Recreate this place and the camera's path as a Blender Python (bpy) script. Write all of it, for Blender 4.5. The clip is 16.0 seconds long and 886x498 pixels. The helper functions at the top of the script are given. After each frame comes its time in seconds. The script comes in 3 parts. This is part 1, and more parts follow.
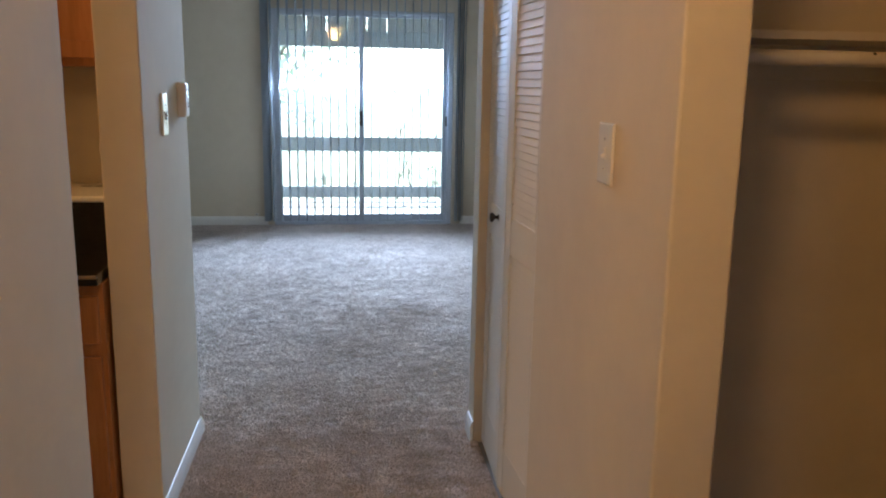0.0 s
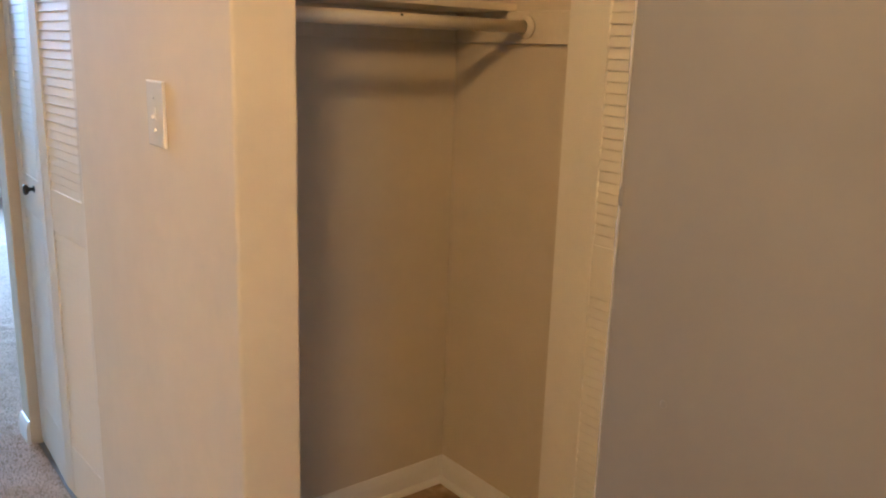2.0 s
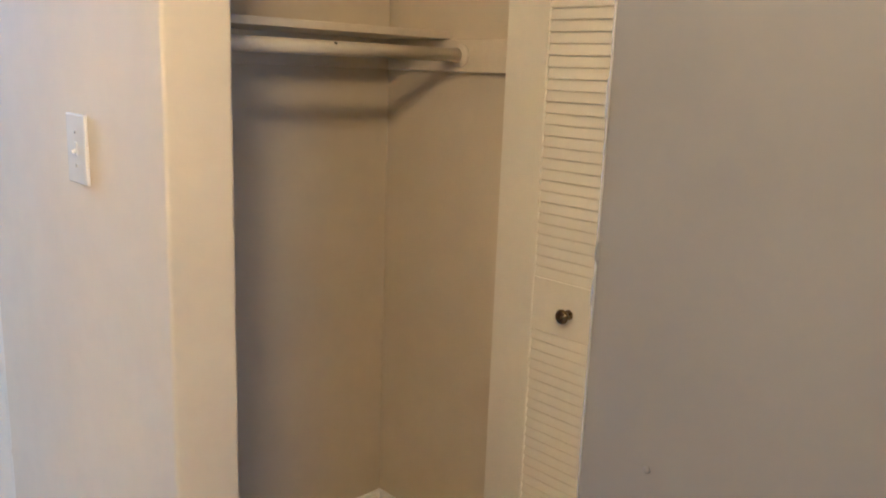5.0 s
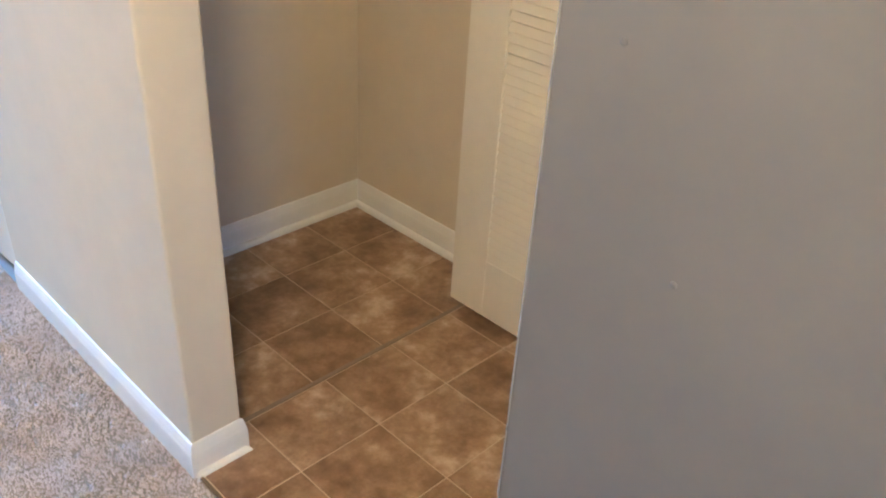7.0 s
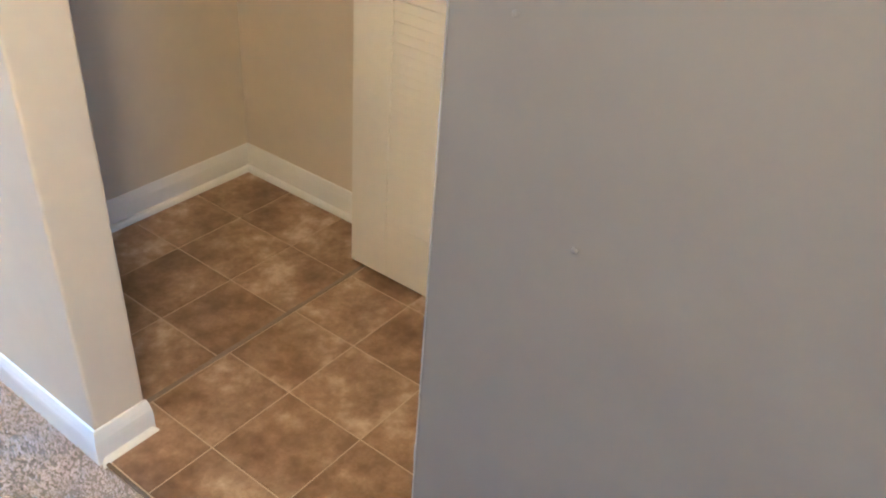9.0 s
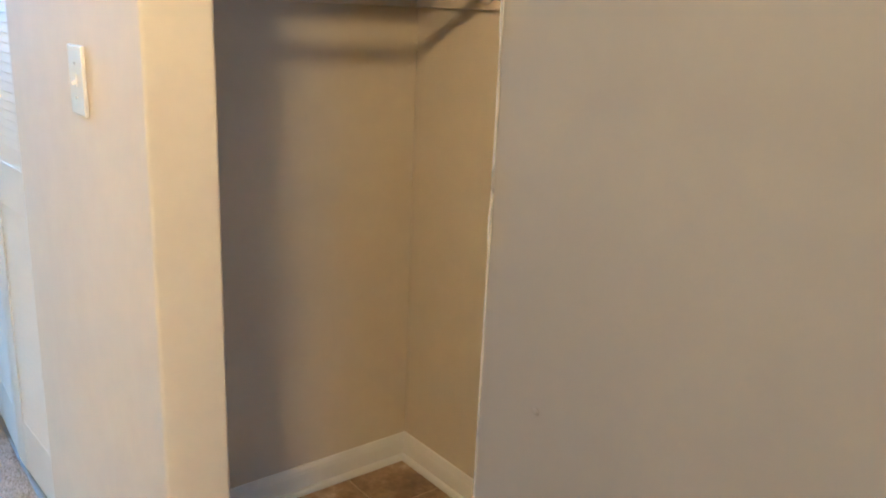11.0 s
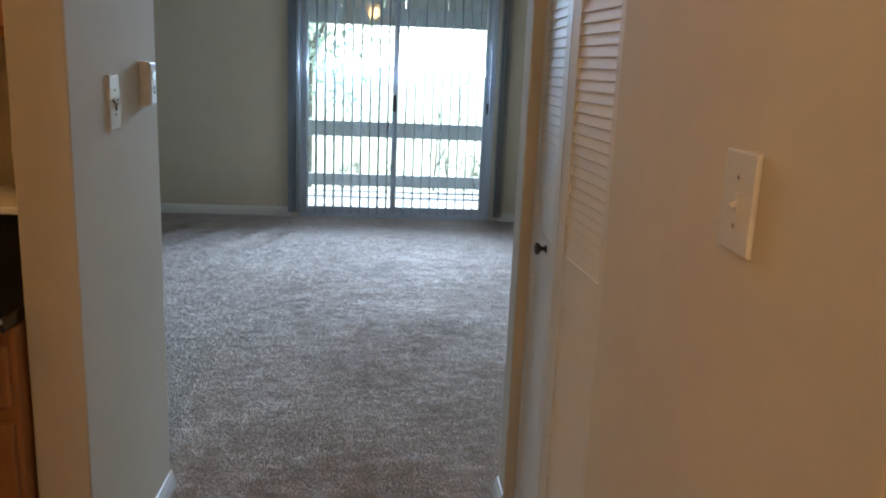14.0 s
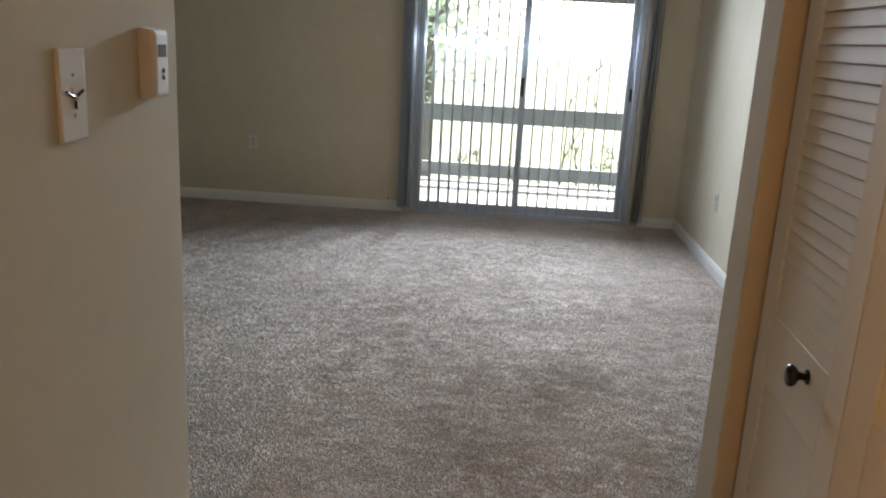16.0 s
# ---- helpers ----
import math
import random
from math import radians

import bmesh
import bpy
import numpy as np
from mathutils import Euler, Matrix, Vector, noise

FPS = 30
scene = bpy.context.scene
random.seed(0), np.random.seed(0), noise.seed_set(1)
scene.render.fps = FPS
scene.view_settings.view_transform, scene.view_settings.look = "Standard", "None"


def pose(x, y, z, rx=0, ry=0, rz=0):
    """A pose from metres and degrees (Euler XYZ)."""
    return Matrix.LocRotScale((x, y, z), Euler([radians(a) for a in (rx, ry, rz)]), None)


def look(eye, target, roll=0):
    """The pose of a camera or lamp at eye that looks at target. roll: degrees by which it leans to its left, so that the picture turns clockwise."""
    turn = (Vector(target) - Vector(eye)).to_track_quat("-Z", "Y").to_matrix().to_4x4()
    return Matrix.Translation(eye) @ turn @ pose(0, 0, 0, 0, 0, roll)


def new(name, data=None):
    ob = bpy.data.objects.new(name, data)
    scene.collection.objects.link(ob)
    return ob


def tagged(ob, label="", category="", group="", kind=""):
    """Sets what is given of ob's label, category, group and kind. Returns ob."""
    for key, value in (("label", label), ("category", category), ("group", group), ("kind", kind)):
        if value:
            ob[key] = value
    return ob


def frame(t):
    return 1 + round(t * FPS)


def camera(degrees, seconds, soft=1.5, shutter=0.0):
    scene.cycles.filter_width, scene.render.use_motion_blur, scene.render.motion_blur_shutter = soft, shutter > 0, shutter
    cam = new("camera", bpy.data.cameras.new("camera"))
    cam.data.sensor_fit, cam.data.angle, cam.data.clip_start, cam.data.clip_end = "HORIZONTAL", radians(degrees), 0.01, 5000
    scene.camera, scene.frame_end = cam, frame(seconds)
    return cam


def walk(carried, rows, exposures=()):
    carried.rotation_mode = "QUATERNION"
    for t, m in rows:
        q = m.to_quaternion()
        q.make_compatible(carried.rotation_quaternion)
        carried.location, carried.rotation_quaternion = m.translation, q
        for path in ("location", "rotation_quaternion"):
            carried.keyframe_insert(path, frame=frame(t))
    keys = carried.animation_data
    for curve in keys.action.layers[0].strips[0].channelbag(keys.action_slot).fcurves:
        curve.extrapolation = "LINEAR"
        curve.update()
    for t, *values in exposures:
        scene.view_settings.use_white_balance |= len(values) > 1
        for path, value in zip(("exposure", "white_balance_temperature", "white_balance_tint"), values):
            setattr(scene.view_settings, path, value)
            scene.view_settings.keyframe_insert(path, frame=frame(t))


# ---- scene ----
cam = camera(57.0, 16.0, 2.0)
PATH = [
    (0, (-0.54, -1.276, 1.4), (-0.294, 0.669, 1.003), 1.0),
    (0.5, (-0.529, -1.276, 1.399), (-0.133, 0.645, 1.007), 1.5),
    (1, (-0.522, -1.285, 1.393), (0.155, 0.537, 0.922), 2.6),
    (1.5, (-0.514, -1.281, 1.388), (0.439, 0.412, 0.904), 3.7),
    (2, (-0.541, -1.224, 1.401), (0.666, 0.298, 0.928), 1.9),
    (2.5, (-0.576, -1.174, 1.408), (0.756, 0.241, 0.934), 1.8),
    (3, (-0.597, -1.156, 1.412), (0.771, 0.224, 0.938), 1.5),
    (3.5, (-0.596, -1.132, 1.422), (0.782, 0.24, 0.952), 0.6),
    (3.7, (-0.582, -1.143, 1.421), (0.79, 0.245, 0.984), 0.3),
    (5.8, (-0.536, -1.177, 1.427), (0.817, 0.223, 0.97), 3.0),
    (6, (-0.534, -1.191, 1.398), (0.797, 0.184, 0.819), 3.6),
    (6.5, (-0.516, -1.201, 1.356), (0.760, 0.121, 0.546), 4.0),
    (7, (-0.539, -1.180, 1.298), (0.706, 0.003, 0.268), 3.6),
    (7.5, (-0.550, -1.177, 1.293), (0.766, -0.162, 0.170), 5.0),
    (8, (-0.538, -1.163, 1.284), (0.828, -0.288, 0.097), 6.0),
    (8.2, (-0.538, -1.163, 1.289), (0.822, -0.302, 0.086), 6.2),
    (10.5, (-0.467, -1.214, 1.375), (0.851, 0.133, 0.705), 2.6),
    (11, (-0.408, -1.235, 1.403), (0.793, 0.268, 0.856), 2.5),
    (11.5, (-0.387, -1.227, 1.421), (0.637, 0.421, 0.928), 2.3),
    (12, (-0.395, -1.186, 1.427), (0.474, 0.557, 0.956), 2.3),
    (12.5, (-0.431, -1.075, 1.429), (0.259, 0.747, 0.971), 1.4),
    (13, (-0.487, -0.953, 1.423), (-0.063, 0.951, 0.982), 0.6),
    (13.5, (-0.47, -0.779, 1.418), (-0.141, 1.144, 0.975), 2.2),
    (14, (-0.436, -0.611, 1.414), (-0.284, 1.334, 0.973), 2.4),
    (14.5, (-0.443, -0.418, 1.412), (-0.34, 1.527, 0.956), 2.2),
    (15, (-0.463, -0.182, 1.412), (-0.355, 1.757, 0.932), 1.7),
    (15.5, (-0.442, 0.071, 1.421), (-0.368, 2.007, 0.926), 3.4),
    (16, (-0.464, 0.323, 1.4), (-0.593, 2.255, 0.898), 3.0),
]
ENTRY_WATTS, KITCHEN_WATTS, REAR_FILL_WATTS, HEAD_FILL_WATTS = 3.6, 3.0, 0.3, 11.5
EXPOSURES = [(0.0, 3.2, 5450, 8), (0.5, 3.2, 5400, 8), (1.0, 3.4, 5250, 6), (1.5, 3.8, 5000, 4), (2.0, 4.25, 4650, 2), (2.5, 4.55, 4280, 0), (3.5, 4.55, 3850, -2),
             (6.0, 4.62, 3850, -3), (7.0, 5.0, 3700, -4), (8.0, 5.2, 3620, -4), (10.5, 4.9, 3850, -5), (11.0, 4.82, 3950, -6), (11.5, 4.5, 4150, -6), (12.0, 3.95, 4450, -4), (12.5, 3.45, 4850, -2),
             (13.5, 3.0, 5250, 3), (14.5, 2.78, 6000, 7), (16.0, 2.8, 6950, 11)]
walk(cam, [(t, look(eye, target, roll)) for t, eye, target, roll in PATH], EXPOSURES)

# ---- world, sun and lamps ----
world = bpy.data.worlds.new("daylight")
scene.world = world
world.use_nodes = True
wn = world.node_tree
sky = wn.nodes.new("ShaderNodeTexSky")
sky.sky_type, sky.sun_disc = "NISHITA", False
sky.sun_elevation, sky.sun_rotation = radians(55), radians(0)
wn.nodes["Background"].inputs["Strength"].default_value = 0.15
wn.links.new(sky.outputs["Color"], wn.nodes["Background"].inputs["Color"])

sun = new("sun", bpy.data.lights.new("sun", "SUN"))
sun.data.energy, sun.data.angle, sun.data.color = 3.5, radians(0.5), (1.0, 0.95, 0.87)
sun.matrix_world = look((0, 8.4, 12), (0, 0, 0))


def point_lamp(name, place, watts, radius, colour):
    ob = new(name, bpy.data.lights.new(name, "POINT"))
    ob.data.energy, ob.data.shadow_soft_size, ob.data.color = watts, radius, colour
    ob.location = place
    return ob


LAMP = (1.0, 0.51, 0.155)
point_lamp("entry_ceiling_lamp", (-0.66, -1.10, 2.28), ENTRY_WATTS, 0.11, LAMP)
point_lamp("kitchen_ceiling_lamp", (-2.55, 1.12, 2.25), KITCHEN_WATTS, 0.16, LAMP)
# Added cool fill lamp in an unseen, made-up gap at the hall's end.
rear_fill = new("rear_fill_lamp", bpy.data.lights.new("rear_fill_lamp", "AREA"))
rear_fill.data.shape, rear_fill.data.size, rear_fill.data.size_y = "RECTANGLE", 0.25, 1.9
rear_fill.data.energy, rear_fill.data.color = REAR_FILL_WATTS, (0.72, 0.84, 1.0)
rear_fill.matrix_world = look((-0.925, -2.66, 1.02), (-0.725, 0, 1.02))
# Added lamp hidden indoors above the blind, standing in for the door's daylight.
glow = new("door_head_fill", bpy.data.lights.new("door_head_fill", "AREA"))
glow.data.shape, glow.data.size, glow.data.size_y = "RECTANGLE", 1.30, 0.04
glow.data.energy, glow.data.color = HEAD_FILL_WATTS, (0.62, 0.77, 1.0)
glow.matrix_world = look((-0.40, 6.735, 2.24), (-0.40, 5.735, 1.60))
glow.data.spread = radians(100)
# Weak strip lamp added outside the panes to brighten vanes and jambs.
outer_glow = new("door_outer_fill", bpy.data.lights.new("door_outer_fill", "AREA"))
outer_glow.data.shape, outer_glow.data.size, outer_glow.data.size_y = "RECTANGLE", 1.66, 0.03
outer_glow.data.energy, outer_glow.data.color = 4.0, (0.62, 0.77, 1.0)
outer_glow.matrix_world = look((-0.33, 7.035, 1.35), (-0.33, 6.035, 1.30))


# ---- materials ----
def material(name, colour, rough=0.6, metal=0.0, spec=0.5):
    m = bpy.data.materials.new(name)
    m.use_nodes = True
    b = m.node_tree.nodes["Principled BSDF"]
    b.inputs["Base Color"].default_value = (*colour, 1)
    b.inputs["Roughness"].default_value = rough
    b.inputs["Metallic"].default_value = metal
    b.inputs["Specular IOR Level"].default_value = spec
    return m


def link(m, a, out, b, inp):
    m.node_tree.links.new(a.outputs[out], b.inputs[inp])


def node(m, kind, **values):
    n = m.node_tree.nodes.new(kind)
    for key, value in values.items():
        n.inputs[key.replace("_", " ")].default_value = value
    return n


def mottled(name, stops, scales, rough=(0.5, 0.7), bump=0.0, bump_scale=200, metal=0.0, spec=0.5, stretch=(1, 1, 1), weights=(0.6, 0.4),
            per_object=0.0, bump_distance=0.002, detail=4.0):
    """Two scales of noise through a colour ramp; relief from a third."""
    m = material(name, stops[0][1], rough[0], metal, spec)
    b = m.node_tree.nodes["Principled BSDF"]
    co = node(m, "ShaderNodeTexCoord")
    mp = node(m, "ShaderNodeMapping", Scale=stretch)
    link(m, co, "Object", mp, "Vector")
    big = node(m, "ShaderNodeTexNoise", Scale=scales[0], Detail=detail, Roughness=0.6)
    small = node(m, "ShaderNodeTexNoise", Scale=scales[1], Detail=detail, Roughness=0.65)
    if per_object:
        info = node(m, "ShaderNodeObjectInfo")
        far = node(m, "ShaderNodeVectorMath")
        far.operation = "SCALE"
        cmb = node(m, "ShaderNodeCombineXYZ")
        for axis in "XYZ":
            link(m, info, "Random", cmb, axis)
        link(m, cmb, "Vector", far, 0)
        far.inputs["Scale"].default_value = 37.0
        add = node(m, "ShaderNodeVectorMath")
        link(m, mp, "Vector", add, 0)
        link(m, far, "Vector", add, 1)
        mp, out = add, "Vector"
    else:
        out = "Vector"
    link(m, mp, out, big, "Vector")
    link(m, mp, out, small, "Vector")
    mix = node(m, "ShaderNodeMath")
    mix.operation = "MULTIPLY"
    link(m, big, "Fac", mix, 0)
    mix.inputs[1].default_value = weights[0]
    mad = node(m, "ShaderNodeMath")
    mad.operation = "MULTIPLY_ADD"
    link(m, small, "Fac", mad, 0)
    mad.inputs[1].default_value = weights[1]
    link(m, mix, 0, mad, 2)
    fac = mad
    if per_object:
        shift = node(m, "ShaderNodeMath")
        shift.operation = "MULTIPLY_ADD"
        link(m, info, "Random", shift, 0)
        shift.inputs[1].default_value = per_object
        sub = node(m, "ShaderNodeMath")
        sub.operation = "SUBTRACT"
        link(m, mad, 0, sub, 0)
        sub.inputs[1].default_value = per_object / 2
        link(m, sub, 0, shift, 2)
        fac = shift
    ramp = node(m, "ShaderNodeValToRGB")
    ramp.color_ramp.elements[0].position, ramp.color_ramp.elements[1].position = stops[0][0], stops[-1][0]
    ramp.color_ramp.elements[0].color = (*stops[0][1], 1)
    ramp.color_ramp.elements[1].color = (*stops[-1][1], 1)
    for place, colour in stops[1:-1]:
        ramp.color_ramp.elements.new(place).color = (*colour, 1)
    link(m, fac, 0, ramp, "Fac")
    link(m, ramp, "Color", b, "Base Color")
    rr = node(m, "ShaderNodeMapRange", To_Min=rough[0], To_Max=rough[1])
    link(m, small, "Fac", rr, "Value")
    link(m, rr, "Result", b, "Roughness")
    if bump:
        bn = node(m, "ShaderNodeTexNoise", Scale=bump_scale, Detail=3.0)
        link(m, mp, out, bn, "Vector")
        bp = node(m, "ShaderNodeBump", Strength=bump, Distance=bump_distance)
        link(m, bn, "Fac", bp, "Height")
        link(m, bp, "Normal", b, "Normal")
    return m


WALL = mottled("beige_wall_paint", [(0.35, (0.58, 0.51, 0.385)), (0.65, (0.63, 0.56, 0.43))], (1.3, 9), (0.80, 0.92), 0.22, 160, spec=0.18, bump_distance=0.0012)
# Wall paint darkened and greyed in its colour, standing in for dim light.
DIMWALL = mottled("shade_toned_wall_paint", [(0.35, (0.142, 0.135, 0.125)), (0.65, (0.160, 0.152, 0.140))], (1.3, 9), (0.75, 0.88), 0.18, 140, spec=0.2, bump_distance=0.001)
CEIL = mottled("ceiling_paint", [(0.3, (0.72, 0.70, 0.66)), (0.7, (0.78, 0.76, 0.72))], (2, 30), (0.8, 0.9), 0.5, 120)
TRIM = mottled("white_trim_paint", [(0.3, (0.70, 0.68, 0.64)), (0.7, (0.78, 0.76, 0.72))], (4, 40), (0.45, 0.6), 0.15, 90, spec=0.35)
DOORP = mottled("ivory_door_paint", [(0.3, (0.66, 0.62, 0.53)), (0.7, (0.72, 0.68, 0.59))], (3, 30), (0.52, 0.64), 0.15, 110, spec=0.3)
FILLER = mottled("pale_corner_filler", [(0.3, (0.27, 0.25, 0.22)), (0.7, (0.36, 0.34, 0.30))], (20, 160), (0.75, 0.9), 0.3, 200)
SHELFP = mottled("aged_shelf_paint", [(0.3, (0.60, 0.53, 0.40)), (0.7, (0.70, 0.63, 0.50))], (6, 60), (0.4, 0.6), 0.2, 80)
PLASTIC = mottled("white_plastic", [(0.3, (0.66, 0.63, 0.58)), (0.7, (0.70, 0.67, 0.62))], (10, 90), (0.14, 0.22))
THERMO = mottled("warm_white_plastic", [(0.3, (0.56, 0.53, 0.48)), (0.7, (0.62, 0.58, 0.53))], (10, 90), (0.45, 0.55))
SLOT = material("dark_slot", (0.02, 0.02, 0.02), 0.6)
SCREEN = material("grey_display", (0.10, 0.12, 0.11), 0.15)
STEEL = mottled("screw_steel", [(0.3, (0.45, 0.43, 0.40)), (0.7, (0.55, 0.53, 0.5))], (60, 400), (0.3, 0.45), metal=1.0)
KNOB = mottled("antique_brass", [(0.3, (0.16, 0.11, 0.06)), (0.7, (0.32, 0.24, 0.13))], (40, 300), (0.2, 0.35), metal=1.0)
DARKKNOB = mottled("dark_bronze", [(0.3, (0.05, 0.042, 0.035)), (0.7, (0.09, 0.075, 0.06))], (40, 300), (0.22, 0.35), metal=1.0)
CARPET = mottled("carpet_backing", [(0.3, (0.30, 0.25, 0.195)), (0.7, (0.42, 0.36, 0.285))], (1.6, 120), (0.95, 1.0), 1.0, 260, spec=0.1, bump_distance=0.01)
TILE = mottled("brown_mottled_tile", [(0.33, (0.120, 0.068, 0.034)), (0.45, (0.215, 0.134, 0.070)), (0.55, (0.33, 0.222, 0.124)), (0.66, (0.56, 0.425, 0.275))],
               (7, 30), (0.34, 0.50), 0.15, 90, per_object=0.06, weights=(0.70, 0.30), detail=5.5)
GROUT = mottled("tan_grout", [(0.3, (0.46, 0.35, 0.22)), (0.7, (0.58, 0.455, 0.30))], (20, 200), (0.7, 0.85), 0.3, 300)
JOINT = mottled("floor_joint_strip", [(0.3, (0.19, 0.145, 0.10)), (0.7, (0.27, 0.21, 0.15))], (10, 120), (0.4, 0.55))
EDGE = mottled("carpet_edge_strip", [(0.3, (0.09, 0.065, 0.035)), (0.7, (0.17, 0.125, 0.07))], (14, 150), (0.5, 0.7))
ALU = mottled("grey_aluminium", [(0.3, (0.46, 0.49, 0.53)), (0.7, (0.53, 0.56, 0.60))], (8, 120), (0.4, 0.55), metal=0.15)
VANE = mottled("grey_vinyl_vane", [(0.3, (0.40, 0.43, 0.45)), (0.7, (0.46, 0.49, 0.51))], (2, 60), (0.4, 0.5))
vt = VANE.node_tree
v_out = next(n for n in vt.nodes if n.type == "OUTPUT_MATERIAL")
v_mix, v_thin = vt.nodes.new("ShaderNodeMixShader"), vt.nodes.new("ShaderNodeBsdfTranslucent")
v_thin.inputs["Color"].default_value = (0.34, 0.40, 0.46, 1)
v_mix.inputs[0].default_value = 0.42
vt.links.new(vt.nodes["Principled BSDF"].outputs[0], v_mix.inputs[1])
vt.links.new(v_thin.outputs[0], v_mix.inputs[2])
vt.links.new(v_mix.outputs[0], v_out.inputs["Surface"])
OAK = mottled("orange_oak", [(0.3, (0.26, 0.105, 0.034)), (0.5, (0.38, 0.165, 0.056)), (0.7, (0.47, 0.22, 0.082))], (2.2, 14), (0.3, 0.45), 0.1, 40, stretch=(6, 6, 0.6))
BLACK = mottled("black_enamel", [(0.3, (0.012, 0.012, 0.012)), (0.7, (0.025, 0.024, 0.023))], (9, 80), (0.12, 0.2))
WHITEENAMEL = mottled("white_enamel", [(0.3, (0.74, 0.74, 0.72)), (0.7, (0.80, 0.80, 0.78))], (9, 80), (0.15, 0.25))
RAILP = mottled("grey_painted_board", [(0.3, (0.22, 0.245, 0.275)), (0.7, (0.28, 0.305, 0.34))], (3, 40), (0.6, 0.75), 0.3, 60, stretch=(0.4, 4, 4))
CONCRETE = mottled("balcony_concrete", [(0.3, (0.24, 0.235, 0.225)), (0.7, (0.32, 0.315, 0.30))], (2, 30), (0.8, 0.95), 0.4, 90)
SIDING = mottled("outer_siding", [(0.3, (0.26, 0.265, 0.27)), (0.7, (0.33, 0.335, 0.34))], (2, 30), (0.8, 0.9), 0.3, 60)
GRASS = mottled("dry_lawn", [(0.3, (0.16, 0.17, 0.09)), (0.7, (0.28, 0.27, 0.18))], (0.4, 5), (0.9, 1.0), 0.8, 20)
BARK = mottled("bark", [(0.3, (0.09, 0.07, 0.05)), (0.7, (0.18, 0.145, 0.11))], (3, 20), (0.85, 0.95), 0.8, 30)
TWIG = mottled("dark_twig", [(0.3, (0.018, 0.013, 0.010)), (0.7, (0.035, 0.026, 0.020))], (10, 60), (0.85, 0.95), 0.5, 80)


def leafy(name, low, high):
    m = material(name, low, 0.55)
    b = m.node_tree.nodes["Principled BSDF"]
    g = node(m, "ShaderNodeNewGeometry")
    ramp = node(m, "ShaderNodeValToRGB")
    ramp.color_ramp.elements[0].color, ramp.color_ramp.elements[1].color = (*low, 1), (*high, 1)
    link(m, g, "Random Per Island", ramp, "Fac")
    link(m, ramp, "Color", b, "Base Color")
    thin, blend = node(m, "ShaderNodeBsdfTranslucent"), node(m, "ShaderNodeMixShader", Fac=0.5)
    thin.inputs["Color"].default_value = (0.58, 0.66, 0.52, 1)
    out = next(n for n in m.node_tree.nodes if n.type == "OUTPUT_MATERIAL")
    m.node_tree.links.new(b.outputs[0], blend.inputs[1])
    m.node_tree.links.new(thin.outputs[0], blend.inputs[2])
    m.node_tree.links.new(blend.outputs[0], out.inputs["Surface"])
    return m


LEAF = leafy("spring_leaves", (0.09, 0.12, 0.085), (0.15, 0.19, 0.13))
DARKLEAF = mottled("dark_shrub_leaf", [(0.3, (0.020, 0.024, 0.014)), (0.7, (0.045, 0.050, 0.028))], (30, 200), (0.7, 0.85))


def pile():
    """Carpet yarn: each tuft a shade of its own, with worn lighter and darker drifts."""
    m = material("carpet_pile", (0.3, 0.25, 0.2), 0.95, 0, 0.15)
    b = m.node_tree.nodes["Principled BSDF"]
    g = node(m, "ShaderNodeNewGeometry")
    co = node(m, "ShaderNodeTexCoord")
    drift = node(m, "ShaderNodeTexNoise", Scale=2.3, Detail=5.0, Roughness=0.6)
    link(m, co, "Object", drift, "Vector")
    clump = node(m, "ShaderNodeTexNoise", Scale=38.0, Detail=4.0, Roughness=0.7)
    link(m, co, "Object", clump, "Vector")
    stain = node(m, "ShaderNodeTexNoise", Scale=9.0, Detail=6.0, Roughness=0.75)
    link(m, co, "Object", stain, "Vector")
    turn = node(m, "ShaderNodeMapping", Rotation=(0, 0, 0.6), Scale=(5.5, 0.7, 1))
    link(m, co, "Object", turn, "Vector")
    sweep = node(m, "ShaderNodeTexNoise", Scale=1.0, Detail=2.0)
    link(m, turn, "Vector", sweep, "Vector")
    total = None
    for source, out, share in ((g, "Random Per Island", 0.08), (drift, "Fac", 0.26), (stain, "Fac", 0.36), (clump, "Fac", 0.18), (sweep, "Fac", 0.12)):
        n = node(m, "ShaderNodeMath")
        n.operation = "MULTIPLY_ADD"
        link(m, source, out, n, 0)
        n.inputs[1].default_value = share
        n.inputs[2].default_value = -0.02
        if total:
            link(m, total, 0, n, 2)
        total = n
    add = total
    ramp = node(m, "ShaderNodeValToRGB")
    e = ramp.color_ramp.elements
    e[0].position, e[0].color = 0.30, (0.345, 0.283, 0.238, 1)
    e[1].position, e[1].color = 0.70, (0.80, 0.69, 0.61, 1)
    link(m, add, 0, ramp, "Fac")
    link(m, ramp, "Color", b, "Base Color")
    return m


PILE = pile()

GLASS = bpy.data.materials.new("window_glass")
GLASS.use_nodes = True
gt = GLASS.node_tree
gt.nodes.clear()
g_out, g_mix = gt.nodes.new("ShaderNodeOutputMaterial"), gt.nodes.new("ShaderNodeMixShader")
g_clear, g_gloss = gt.nodes.new("ShaderNodeBsdfTransparent"), gt.nodes.new("ShaderNodeBsdfGlossy")
g_fres = gt.nodes.new("ShaderNodeFresnel")
g_clear.inputs["Color"].default_value = (0.93, 0.96, 0.95, 1)
g_gloss.inputs["Roughness"].default_value = 0.02
gt.links.new(g_fres.outputs[0], g_mix.inputs[0])
gt.links.new(g_clear.outputs[0], g_mix.inputs[1])
gt.links.new(g_gloss.outputs[0], g_mix.inputs[2])
gt.links.new(g_mix.outputs[0], g_out.inputs["Surface"])


